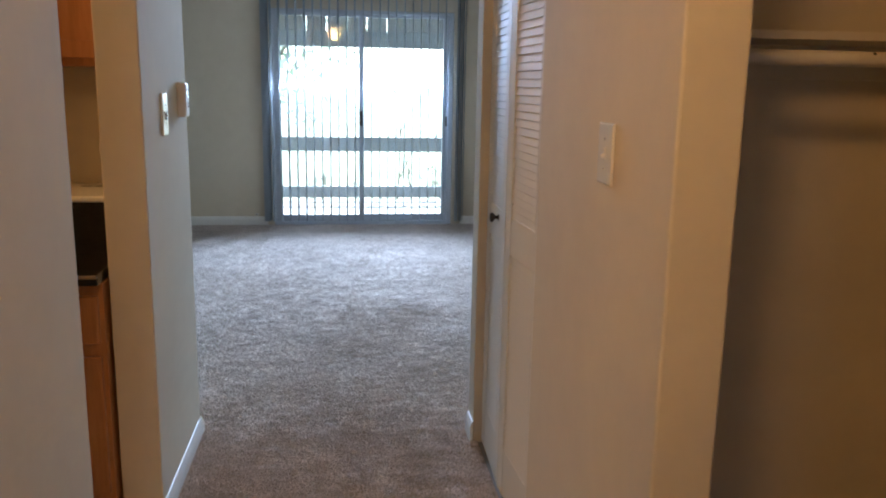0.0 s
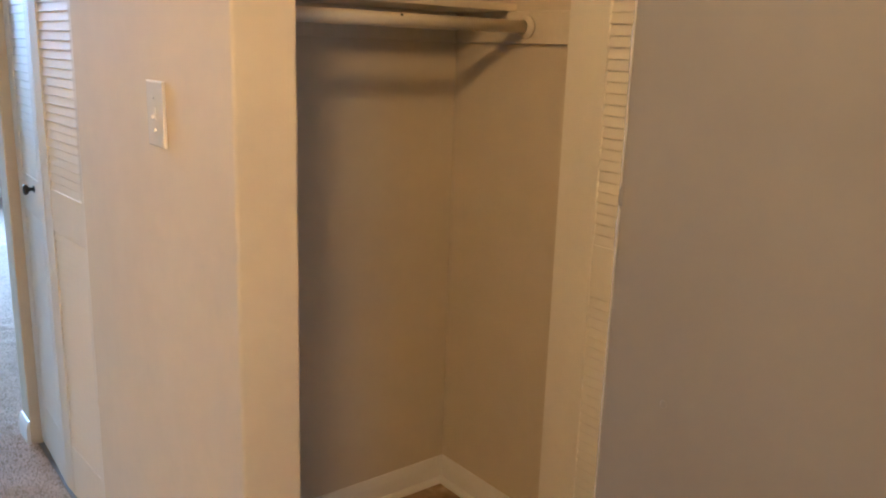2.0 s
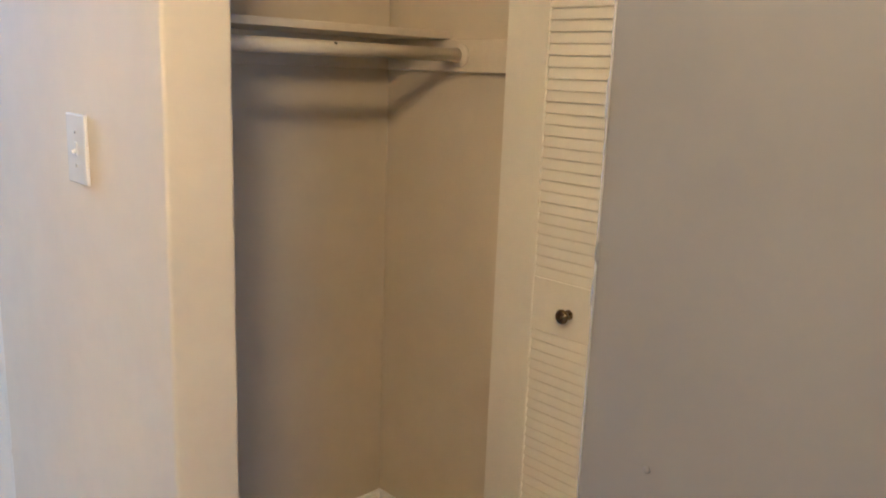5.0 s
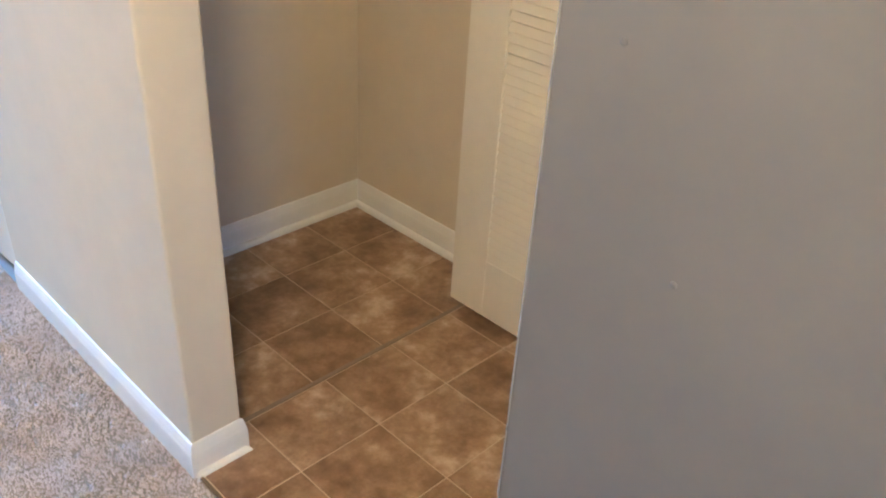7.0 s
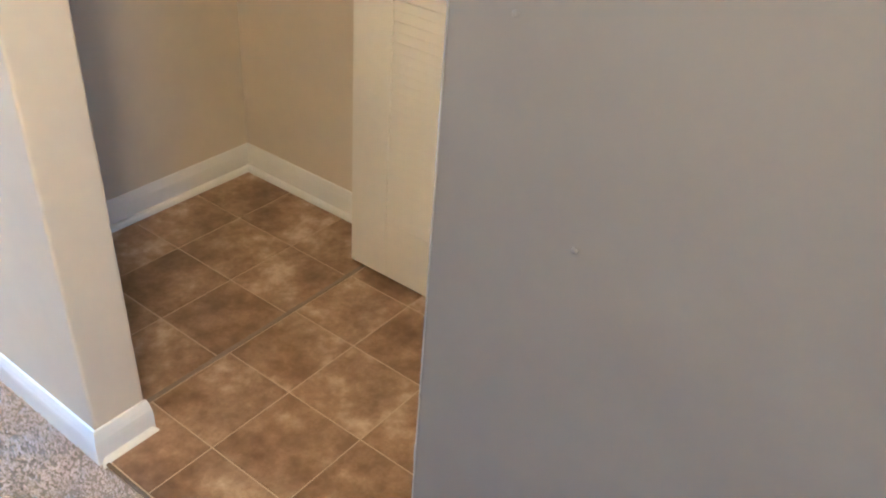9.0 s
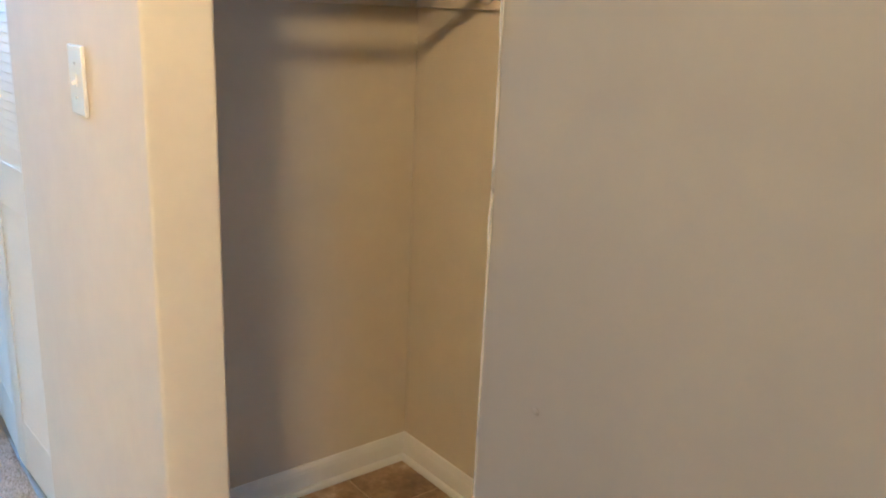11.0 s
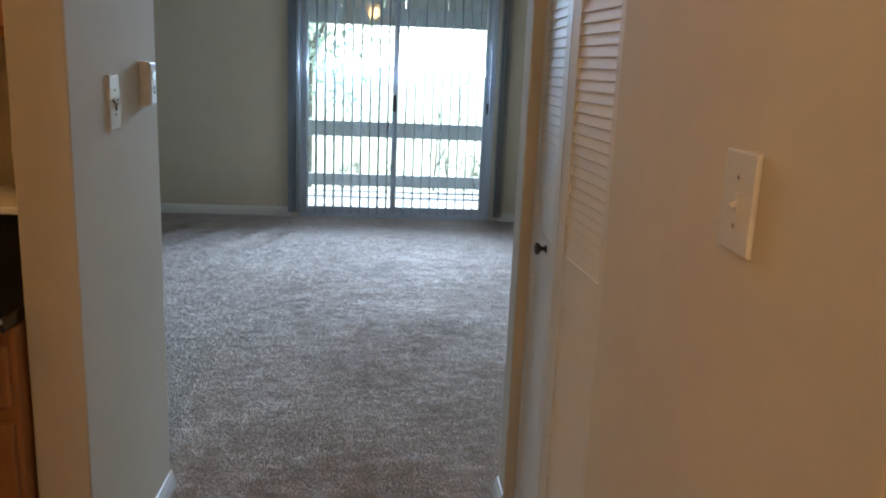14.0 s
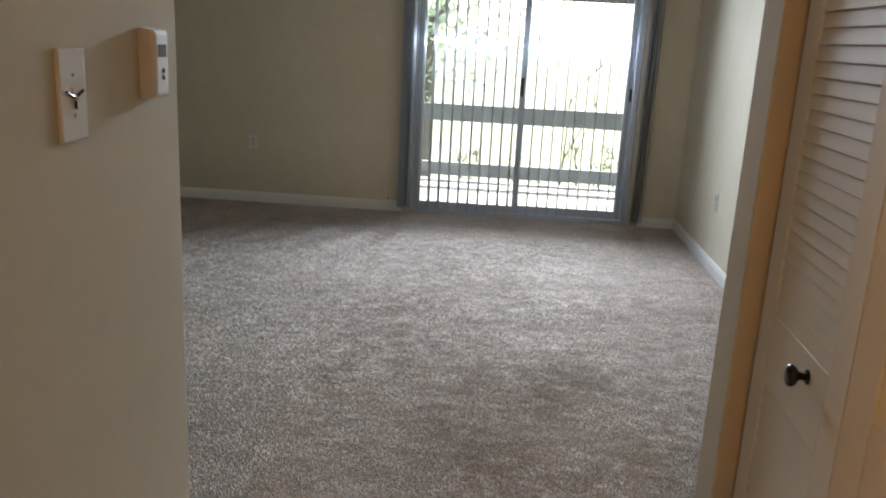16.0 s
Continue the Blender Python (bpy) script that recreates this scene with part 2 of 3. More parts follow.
# ---- builders ----
def mesh_from(bm, name, mat, smooth=False):
    me = bpy.data.meshes.new(name)
    bmesh.ops.recalc_face_normals(bm, faces=bm.faces)
    if smooth:
        for f in bm.faces:
            f.smooth = True
    bm.to_mesh(me)
    bm.free()
    if mat:
        me.materials.append(mat)
    return me


def part(name, bm, mat, parent=None, label="", smooth=False):
    ob = new(name, mesh_from(bm, name, mat, smooth))
    if parent:
        ob.parent = parent
    if label:
        tagged(ob, label)
    return ob


def thing(name, label, category, group="", at=(0, 0, 0), rz=0):
    ob = new(name)
    ob.empty_display_size = 0.1
    ob.matrix_world = pose(*at, 0, 0, rz)
    return tagged(ob, label, category, group)


def box(x0, y0, z0, x1, y1, z1, bevel=0.0, seg=2, bm=None):
    own = bmesh.new()
    bmesh.ops.create_cube(own, size=1)
    bmesh.ops.scale(own, vec=(x1 - x0, y1 - y0, z1 - z0), verts=own.verts)
    bmesh.ops.translate(own, vec=((x0 + x1) / 2, (y0 + y1) / 2, (z0 + z1) / 2), verts=own.verts)
    if bevel:
        bmesh.ops.bevel(own, geom=own.edges[:], offset=bevel, segments=seg, profile=0.5, affect="EDGES")
    if bm is None:
        return own
    tmp = bpy.data.meshes.new("tmp")
    own.to_mesh(tmp)
    own.free()
    bm.from_mesh(tmp)
    bpy.data.meshes.remove(tmp)
    return bm


def cylinder(a, b, r0, r1=None, seg=16, bm=None):
    bm = bm or bmesh.new()
    a, b = Vector(a), Vector(b)
    m = Matrix.Translation((a + b) / 2) @ (b - a).to_track_quat("Z", "Y").to_matrix().to_4x4()
    bmesh.ops.create_cone(bm, cap_ends=True, segments=seg, radius1=r0, radius2=r0 if r1 is None else r1, depth=(b - a).length, matrix=m)
    return bm


def turned(profile, seg=20):
    """A solid of revolution about z from (radius, height) pairs."""
    bm = bmesh.new()
    rings = [[bm.verts.new((r * math.cos(2 * math.pi * k / seg), r * math.sin(2 * math.pi * k / seg), h)) for k in range(seg)] for r, h in profile]
    for lo, hi in zip(rings, rings[1:]):
        for k in range(seg):
            bm.faces.new((lo[k], lo[(k + 1) % seg], hi[(k + 1) % seg], hi[k]))
    bm.faces.new(rings[0][::-1])
    bm.faces.new(rings[-1])
    return bm


def wall(name, x0, y0, x1, y1, z0=-0.05, z1=2.4, r=0.003, rings=1, jitter=0.0, mat=None, label="plain beige painted drywall wall"):
    """Drywall with rounded corner beads; jitter gives the beads their uneven, chipped paint."""
    bm = bmesh.new()
    ring = []
    for cx, cy, a0 in ((x1 - r, y1 - r, 0), (x0 + r, y1 - r, 90), (x0 + r, y0 + r, 180), (x1 - r, y0 + r, 270)):
        for k in range(4):
            a = radians(a0 + 30 * k)
            ring.append((cx + r * math.cos(a), cy + r * math.sin(a), math.cos(a), math.sin(a)))
    levels = []
    for i in range(rings + 1):
        z = z0 + (z1 - z0) * i / rings
        row = []
        for k, (x, y, nx, ny) in enumerate(ring):
            j = 0.0
            if jitter and 0 < i < rings:
                n = noise.noise((x * 40 + 3, y * 40, z * 9)) * 0.6 + noise.noise((x * 9, y * 9 + 5, z * 31)) * 0.4
                j = jitter * n
                if k % 4 in (1, 2) and noise.noise((x * 17, y * 13, z * 23 + 9)) > 0.55:
                    j += 2.2 * jitter
            row.append(bm.verts.new((x + nx * j, y + ny * j, z)))
        levels.append(row)
    n = len(ring)
    for lo, hi in zip(levels, levels[1:]):
        for k in range(n):
            bm.faces.new((lo[k], lo[(k + 1) % n], hi[(k + 1) % n], hi[k]))
    bm.faces.new(levels[0][::-1])
    bm.faces.new(levels[-1])
    return tagged(part(name, bm, mat or WALL), label, "wall", kind="structure")


BASE_PROFILE = [(0, 0), (0.0125, 0), (0.0125, 0.052), (0.0115, 0.062), (0.0095, 0.069), (0.0085, 0.074), (0.0062, 0.081), (0.004, 0.0865), (0, 0.088)]
SHOE_PROFILE = [(0, 0), (0.014, 0), (0.014, 0.006), (0.012, 0.012), (0.008, 0.016), (0, 0.018)]


def moulding(a, b, side, profile, ends=(0, 0), lift=0.0, mat=None):
    """A profile run along the foot of a wall from a to b; side: the unit way out of the wall; ends: 1 mitres outward, -1 inward."""
    a, b, side = Vector((*a, 0)), Vector((*b, 0)), Vector((*side, 0))
    way = (b - a).normalized()
    bm = bmesh.new()
    rows = [[bm.verts.new(p + side * d + way * (sgn * e * d) + Vector((0, 0, h + lift))) for d, h in profile] for p, sgn, e in ((a, -1, ends[0]), (b, 1, ends[1]))]
    n = len(profile)
    for k in range(n):
        bm.faces.new((rows[0][k], rows[0][(k + 1) % n], rows[1][(k + 1) % n], rows[1][k]))
    bm.faces.new(rows[0])
    bm.faces.new(rows[1][::-1])
    return bm


def baseboard(a, b, side, ends=(0, 0), shoe=False, lift=0.0):
    ob = tagged(part("baseboard", moulding(a, b, side, BASE_PROFILE, ends, lift), TRIM), "white painted moulded baseboard along the wall", "baseboard", kind="structure")
    if shoe:
        off = Vector(side) * 0.0125
        part("shoe_moulding", moulding(Vector(a) + off, Vector(b) + off, side, SHOE_PROFILE, ends, lift), TRIM, ob)
    return ob


# ---- the setting ----
H = 2.40
wall("wall_hall_right", 0, 0, 0.114, 0.92, r=0.006, rings=320, jitter=0.0009)
# The dimness of this wall is put into its darker, greyer colour.
near_wall = wall("wall_hall_right_near", 0, -2.6, 0.112, -0.779, r=0.005, rings=420, jitter=0.0011, mat=DIMWALL, label="drywall wall with dim light put into its grey tone, and a chipped corner")
wall("wall_hall_right_head", 0, 0.92, 0.112, 1.738, 2.05)
wall("wall_living_south_right", -0.026, 1.738, 1.06, 1.853, r=0.005, rings=80, jitter=0.001)
wall("wall_closet_back", 0.112, 0.716, 1.024, 0.82)
wall("wall_closet_right", 1.024, -2.6, 1.13, 1.738)
wall("wall_entry_near", 0.112, -2.72, 1.13, -2.6)
wall("wall_hall_left_near", -1.24, -2.6, -1.115, 0.55, r=0.005, rings=120, jitter=0.0012)
wall("wall_hall_left_stub", -1.24, 1.225, -1.115, 1.925, r=0.005, rings=120, jitter=0.0012)
wall("wall_hall_left_head", -1.24, 0.55, -1.115, 1.225, 2.08)
# Unseen end wall; its narrow gap is made up for the added fill lamp.
wall("wall_hall_end_left", -1.24, -2.72, -1.05, -2.6)
wall("wall_hall_end_right", -0.80, -2.72, 0.112, -2.6)
wall("wall_hall_end_head", -1.05, -2.72, -0.80, -2.6, 2.0)
# Unseen box added behind the gap to keep the sky's light out.
wall("wall_light_stop_back", -1.3, -3.5, 0.3, -3.4)
wall("wall_light_stop_left", -1.3, -3.4, -1.2, -2.72)
wall("wall_light_stop_right", 0.2, -3.4, 0.3, -2.72)
tagged(part("floor_light_stop", box(-1.3, -3.5, -0.05, 0.3, -2.6, -0.006), GROUT), "unseen added floor behind the end wall's gap", "floor", kind="structure")
wall("wall_kitchen_north", -4.5, 1.81, -1.24, 1.925)
wall("wall_kitchen_west", -3.6, -2.72, -3.48, 1.81)
wall("wall_kitchen_south", -3.48, -2.72, -1.24, -2.6)
wall("wall_living_west", -4.5, 1.925, -4.38, 6.87)
wall("wall_living_east", 0.95, 1.853, 1.06, 6.87)
wall("wall_living_north_left", -4.5, 6.87, -1.20, 7.03)
wall("wall_living_north_right", 0.566, 6.87, 1.06, 7.03)
wall("wall_living_north_head", -1.20, 6.87, 0.566, 7.03, 2.078)


def corner_bead(parent, cx, cy, ax, ay, z1=2.4, r=0.0012, proud=0.0005):
    """Pale, chipped filler along an outside corner; ax, ay: which way each face runs on from it."""
    bm = bmesh.new()
    rows = []
    n = 700
    for i in range(n + 1):
        z = z1 * i / n
        k = noise.noise((cx * 31, cy * 17, z * 26)) + 0.8 * noise.noise((cx * 7 + 4, cy, z * 75))
        p = proud * (0.75 + 0.5 * k) + (0.0014 if noise.noise((7.3, cy * 11, z * 19)) > 0.52 else 0)
        e = r * (1 + 0.35 * noise.noise((2.1, cx, z * 33)))
        rows.append([bm.verts.new((cx + ax * e, cy + ay * 0.002, z)), bm.verts.new((cx + ax * e, cy - ay * p * 0.6, z)), bm.verts.new((cx + ax * 0.001 - ax * p * 0.3, cy - ay * p * 0.6, z)),
                     bm.verts.new((cx - ax * p * 0.6, cy + ay * 0.001 - ay * p * 0.3, z)), bm.verts.new((cx - ax * p * 0.6, cy + ay * e, z)), bm.verts.new((cx + ax * 0.002, cy + ay * e, z))])
    for lo, hi in zip(rows, rows[1:]):
        for k in range(5):
            bm.faces.new((lo[k], lo[k + 1], hi[k + 1], hi[k]))
    return part("corner_bead", bm, FILLER, parent, "pale chipped corner bead")


corner_bead(near_wall, 0, -0.779, 1, -1)
tagged(part("ceiling", box(-4.6, -3.5, H, 1.2, 7.03, H + 0.12), CEIL), "flat white painted ceiling", "ceiling", kind="structure")

tagged(part("floor_slab", box(-4.6, -3.5, -0.30, 1.2, 7.03, -0.05), CONCRETE), "concrete floor slab under the apartment", "floor", kind="structure")
tagged(part("floor_carpet_edge", box(-0.004, 1.738, -0.05, 0.95, 1.925, -0.006), CARPET), "worn beige cut-pile carpet", "carpet", kind="structure")
tagged(part("floor_threshold", box(-1.2, 6.87, -0.05, 0.566, 7.03, -0.005), CONCRETE), "threshold under the sliding door", "floor", kind="structure")
tagged(part("floor_carpet_backing", box(-1.115, -2.598, -0.05, -0.0042, 1.925, -0.006), CARPET), "worn beige cut-pile carpet", "carpet", kind="structure")
tagged(part("floor_living_carpet_backing", box(-4.38, 1.925, -0.05, 0.95, 6.87, -0.006), CARPET), "worn beige cut-pile carpet", "carpet", kind="structure")
tagged(part("floor_kitchen", box(-3.48, -2.6, -0.05, -1.115, 1.81, -0.003), GROUT), "tan vinyl kitchen floor", "floor", kind="structure")
tagged(part("floor_utility", box(-0.004, 0.82, -0.05, 1.024, 1.738, -0.008), CONCRETE), "bare floor of the utility closet", "floor", kind="structure")
floor = tagged(part("floor_entry", box(-0.004, -2.6, -0.05, 1.024, 0.716, -0.0012), GROUT), "brown mottled square tiles with thin tan joints", "floor", kind="structure")

baseboard((0, 0), (0, 0.912), (-1, 0), (1, 0), lift=-0.010)
baseboard((0, 0), (0.114, 0), (0, -1), (1, 0.6), shoe=True, lift=-0.009)
baseboard((0.112, 0.716), (1.024, 0.716), (0, -1), (0, -1), shoe=True)
baseboard((1.024, 0.716), (1.024, -2.6), (-1, 0), (-1, 0), shoe=True)
baseboard((-0.026, 1.853), (-0.026, 1.738), (-1, 0), (1, 0), lift=-0.006)
baseboard((-1.115, 1.225), (-1.115, 1.925), (1, 0), (0, 1), lift=-0.024)
baseboard((-1.115, 1.925), (-4.38, 1.925), (0, 1), (1, 0), lift=-0.006)
baseboard((-4.38, 6.87), (-1.262, 6.87), (0, -1), lift=-0.006)
baseboard((0.655, 6.87), (0.95, 6.87), (0, -1), (0, -1), lift=-0.006)
baseboard((0.95, 6.87), (0.95, 1.853), (-1, 0), (-1, 0), lift=-0.006)
baseboard((0.95, 1.853), (-0.026, 1.853), (0, 1), (-1, 1), lift=-0.006)
tagged(part("trim_carpet_edge", box(-0.005, -0.779, -0.003, 0.003, -0.014, 0.0025, 0.0012), EDGE), "narrow dark strip between carpet and tiles", "trim", kind="structure")
tagged(part("trim_closet_joint", box(0.112, 0.0565, -0.001, 1.024, 0.0685, 0.002, 0.0008), JOINT), "grey-brown joint strip across the closet threshold", "trim", kind="structure")


# ---- louvred bifold doors ----
SLATS = {}


def slat_mesh(width, recess):
    key = (round(width, 4), recess)
    if key not in SLATS:
        bm = bmesh.new()
        prof = [(0.0034, 0.0), (0.0016, 0.0014), (0.0020, 0.0042), (recess, 0.0252), (recess + 0.0028, 0.0256), (recess + 0.0020, 0.0185)]
        rows = [[bm.verts.new((x, y, z)) for y, z in prof] for x in (0, width)]
        n = len(prof)
        for k in range(n):
            bm.faces.new((rows[0][k], rows[0][(k + 1) % n], rows[1][(k + 1) % n], rows[1][k]))
        bm.faces.new(rows[0])
        bm.faces.new(rows[1][::-1])
        SLATS[key] = mesh_from(bm, "slat", DOORP)
    return SLATS[key]


def louvred_panel(parent, width, stile, at, rz, pitch=0.0238, height=2.01, foot=0.018, recess=0.0075):
    """One leaf: frame with a mid rail, slats above and below it. Its face looks along -y of its own."""
    t = 0.027
    bm = bmesh.new()
    for x0, x1 in ((0, stile), (width - stile, width)):
        box(x0, 0, foot, x1, t, height, 0.002, 1, bm)
    rails = ((foot, 0.19), (0.862, 0.985), (height - 0.11, height))
    for z0, z1 in rails:
        box(stile, 0.0008, z0, width - stile, t - 0.0008, z1, 0.0015, 1, bm)
    leaf = part("panel", bm, DOORP, parent)
    leaf.matrix_local = pose(*at, 0, 0, rz)
    for lo, hi in ((rails[0][1], rails[1][0]), (rails[1][1], rails[2][0])):
        count = round((hi - lo) / pitch)
        for k in range(count):
            s = new("slat", slat_mesh(width - 2 * stile, recess))
            s.parent = leaf
            s.location = (stile, random.uniform(-0.0004, 0.0004), lo - 0.001 + k * (hi - lo) / count)
    return leaf


def knob(leaf, x, z, mat, label):
    bm = turned([(0.006, 0), (0.006, 0.010), (0.0075, 0.014), (0.0135, 0.018), (0.0165, 0.0225), (0.0168, 0.026), (0.0145, 0.0295), (0.008, 0.0315)])
    ob = part("knob", bm, mat, leaf, label, True)
    ob.matrix_local = pose(x, 0.001, z, 90, 0, 0)
    plate = part("rose", turned([(0.0115, 0), (0.0115, 0.0015), (0.009, 0.003)]), mat, leaf, "", True)
    plate.matrix_local = pose(x, 0.0005, z, 90, 0, 0)
    return ob


entry_door = thing("bifold_door", "ivory painted louvred bifold closet door, folded open", "door")
front_leaf = louvred_panel(entry_door, 0.455, 0.118, (0.843, 0.095, 0), -90)
knob(front_leaf, 0.222, 0.918, KNOB, "round antique brass knob")
louvred_panel(entry_door, 0.455, 0.118, (0.915, 0.095, 0), -90)

utility_door = thing("bifold_door", "ivory painted louvred bifold utility closet door, closed", "door")
far_leaf = louvred_panel(utility_door, 0.390, 0.066, (0.004, 1.711, 0), -91.6, recess=0.0064)
near_leaf = louvred_panel(utility_door, 0.395, 0.066, (-0.0068, 1.320, 0), -86.6, recess=0.0064)
knob(far_leaf, 0.252, 0.952, DARKKNOB, "small dark bronze knob")


# ---- entry closet fittings ----
shelf = thing("closet_shelf", "aged cream painted wooden closet shelf on wall cleats", "shelf")
part("shelf_board", box(0.113, 0.462, 1.509, 1.0235, 0.7155, 1.528, 0.002), SHELFP, shelf)
part("back_cleat", box(0.113, 0.698, 1.425, 1.0055, 0.7155, 1.5085, 0.002), SHELFP, shelf)
part("side_cleat", box(1.006, 0.17, 1.424, 1.0235, 0.7155, 1.5085, 0.003), SHELFP, shelf)
part("side_cleat", box(0.1125, 0.17, 1.424, 0.13, 0.6975, 1.5085, 0.003), SHELFP, shelf)

rod = thing("closet_rod", "cream painted wooden hanging rod under the closet shelf", "rod")
part("pole", cylinder((0.1305, 0.400, 1.467), (1.0055, 0.400, 1.467), 0.0165, seg=28), SHELFP, rod, smooth=True)
for x, way in ((0.131, 1), (1.0055, -1)):
    socket = part("rod_socket", turned([(0.030, 0), (0.030, 0.005), (0.027, 0.008), (0.0225, 0.009), (0.0215, 0.016), (0.0170, 0.016), (0.0170, 0.004)], 24), SHELFP, rod, "", True)
    socket.matrix_world = pose(x, 0.400, 1.467, 0, 90 * way, 0)
part("screw", turned([(0.0038, 0), (0.0038, 0.001), (0.002, 0.002)], 10), SLOT, rod, "small dark screw").matrix_world = pose(0.592, 0.387, 1.478, 50, 0, 0)

hook = thing("coat_hook", "small cream painted wire hook on the cleat", "hook")
bm = bmesh.new()
pts = [Vector((1.0055, 0.215, 1.475)), Vector((0.985, 0.215, 1.462)), Vector((0.978, 0.215, 1.445)), Vector((0.985, 0.215, 1.434)), Vector((0.994, 0.215, 1.442))]
for a, b in zip(pts, pts[1:]):
    cylinder(a, b, 0.0028, seg=8, bm=bm)
part("hook_wire", bm, SHELFP, hook)


# ---- switches, thermostat, outlets ----
def rocker(parent, m, mat):
    """A toggle and its two screws, in the plate's own plane (face along -y)."""
    bm = box(-0.0055, -0.0075, -0.012, 0.0055, -0.0045, 0.012, 0.0008, 1)
    ob = part("toggle_frame", bm, mat, parent)
    ob.matrix_local = m
    bm = bmesh.new()
    box(-0.0034, -0.0155, -0.002, 0.0034, -0.004, 0.0045, 0.0012, 2, bm)
    ob = part("toggle", bm, mat, parent)
    ob.matrix_local = m @ pose(0, 0, 0, 28, 0, 0)


def switch_plate(label, at, rz, w, h):
    sw = thing("light_switch", label, "switch", at=at, rz=rz)
    bm = box(-w / 2, -0.0062, -h / 2, w / 2, 0, h / 2)
    bmesh.ops.bevel(bm, geom=[e for e in bm.edges if all(v.co.y < -0.003 for v in e.verts)], offset=0.004, segments=3, profile=0.6, affect="EDGES")
    part("plate", bm, PLASTIC, sw)
    rocker(sw, pose(0, 0, 0), PLASTIC)
    for z in (-0.030, 0.030):
        s = part("screw", turned([(0.0032, 0), (0.0032, 0.0008), (0.0022, 0.0014)], 12), STEEL, sw, "", True)
        s.matrix_local = pose(0, -0.0061, z, 90, 0, 0)
        part("screw_slot", box(-0.0004, -0.0080, z - 0.0024, 0.0004, -0.0073, z + 0.0024), SLOT, sw)
    return sw


switch_plate("white plastic toggle light switch on the beige wall", (-0.0005, 0.342, 1.266), -90, 0.088, 0.124)
left_switch = switch_plate("white plastic toggle switch plate beside the thermostat", (-1.1145, 1.515, 1.288), 90, 0.076, 0.137)
guard = bmesh.new()
for x0, z0, x1, z1 in ((-0.024, 0.006, 0, -0.004), (0.024, 0.006, 0, -0.004), (0, -0.004, 0.001, -0.020)):
    cylinder((x0, -0.0085, z0), (x1, -0.0085, z1), 0.0021, seg=8, bm=guard)
part("switch_guard", guard, DARKKNOB, left_switch, "small grey metal guard over the toggle")

thermostat = thing("thermostat", "warm white plastic wall thermostat with a small display", "thermostat", at=(-1.1145, 1.783, 1.328), rz=90)
part("back_plate", box(-0.032, -0.006, -0.062, 0.032, 0, 0.062, 0.002), THERMO, thermostat)
bm = box(-0.0305, -0.030, -0.060, 0.0305, -0.006, 0.060)
bmesh.ops.bevel(bm, geom=[e for e in bm.edges if all(v.co.y < -0.02 for v in e.verts)], offset=0.010, segments=4, profile=0.55, affect="EDGES")
part("cover", bm, THERMO, thermostat)
part("display", box(-0.014, -0.0312, 0.012, 0.018, -0.0298, 0.034, 0.0006, 1), SCREEN, thermostat, "small dark grey display")
for z in (-0.012, -0.024):
    b = part("button", turned([(0.0045, 0), (0.0045, 0.0015), (0.003, 0.0024)], 14), SLOT, thermostat, "small dark round button", True)
    b.matrix_local = pose(0.004, -0.0298, z, 90, 0, 0)


def outlet(label, at, rz):
    o = thing("wall_outlet", label, "outlet", "wall outlets", at=at, rz=rz)
    bm = box(-0.037, -0.0055, -0.060, 0.037, 0, 0.060)
    bmesh.ops.bevel(bm, geom=[e for e in bm.edges if all(v.co.y < -0.003 for v in e.verts)], offset=0.0035, segments=2, profile=0.6, affect="EDGES")
    part("plate", bm, PLASTIC, o)
    for z in (-0.0195, 0.0195):
        part("socket_face", box(-0.016, -0.0072, z - 0.014, 0.016, -0.005, z + 0.014, 0.004, 2), THERMO, o)
        for x in (-0.0063, 0.0063):
            part("slot", box(x - 0.0014, -0.0078, z - 0.004, x + 0.0014, -0.0068, z + 0.006), SLOT, o)
        part("ground_hole", cylinder((0, -0.0068, z - 0.0085), (0, -0.0078, z - 0.0085), 0.0028, seg=10), SLOT, o)
    s = part("screw", turned([(0.003, 0), (0.003, 0.0008), (0.002, 0.0013)], 12), STEEL, o, "", True)
    s.matrix_local = pose(0, -0.0054, 0, 90, 0, 0)
    return o


outlet("white duplex outlet on the living room wall", (-2.503, 6.8695, 0.495), 0)
outlet("white duplex outlet on the grey-lit side wall", (0.9495, 5.69, 0.447), -90)

jack = thing("cable_jack", "tiny dark cable outlet low on the wall", "cable outlet", at=(-1.371, 6.857, 0.062), rz=0)
part("jack_plate", box(-0.016, -0.003, 0.030, 0.016, 0.0123, 0.052, 0.001), THERMO, jack)
part("jack_plug", cylinder((-0.004, -0.003, 0.041), (-0.004, -0.011, 0.041), 0.006, 0.005, 12), SLOT, jack)


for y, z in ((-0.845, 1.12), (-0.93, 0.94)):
    dab = tagged(part("filler_dab", turned([(0.0035, 0), (0.003, 0.0003), (0.001, 0.0006)], 12), DIMWALL, None, "", True), "small dab of filler under the paint on the wall", "filler dab", "filler dabs")
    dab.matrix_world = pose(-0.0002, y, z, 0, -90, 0)


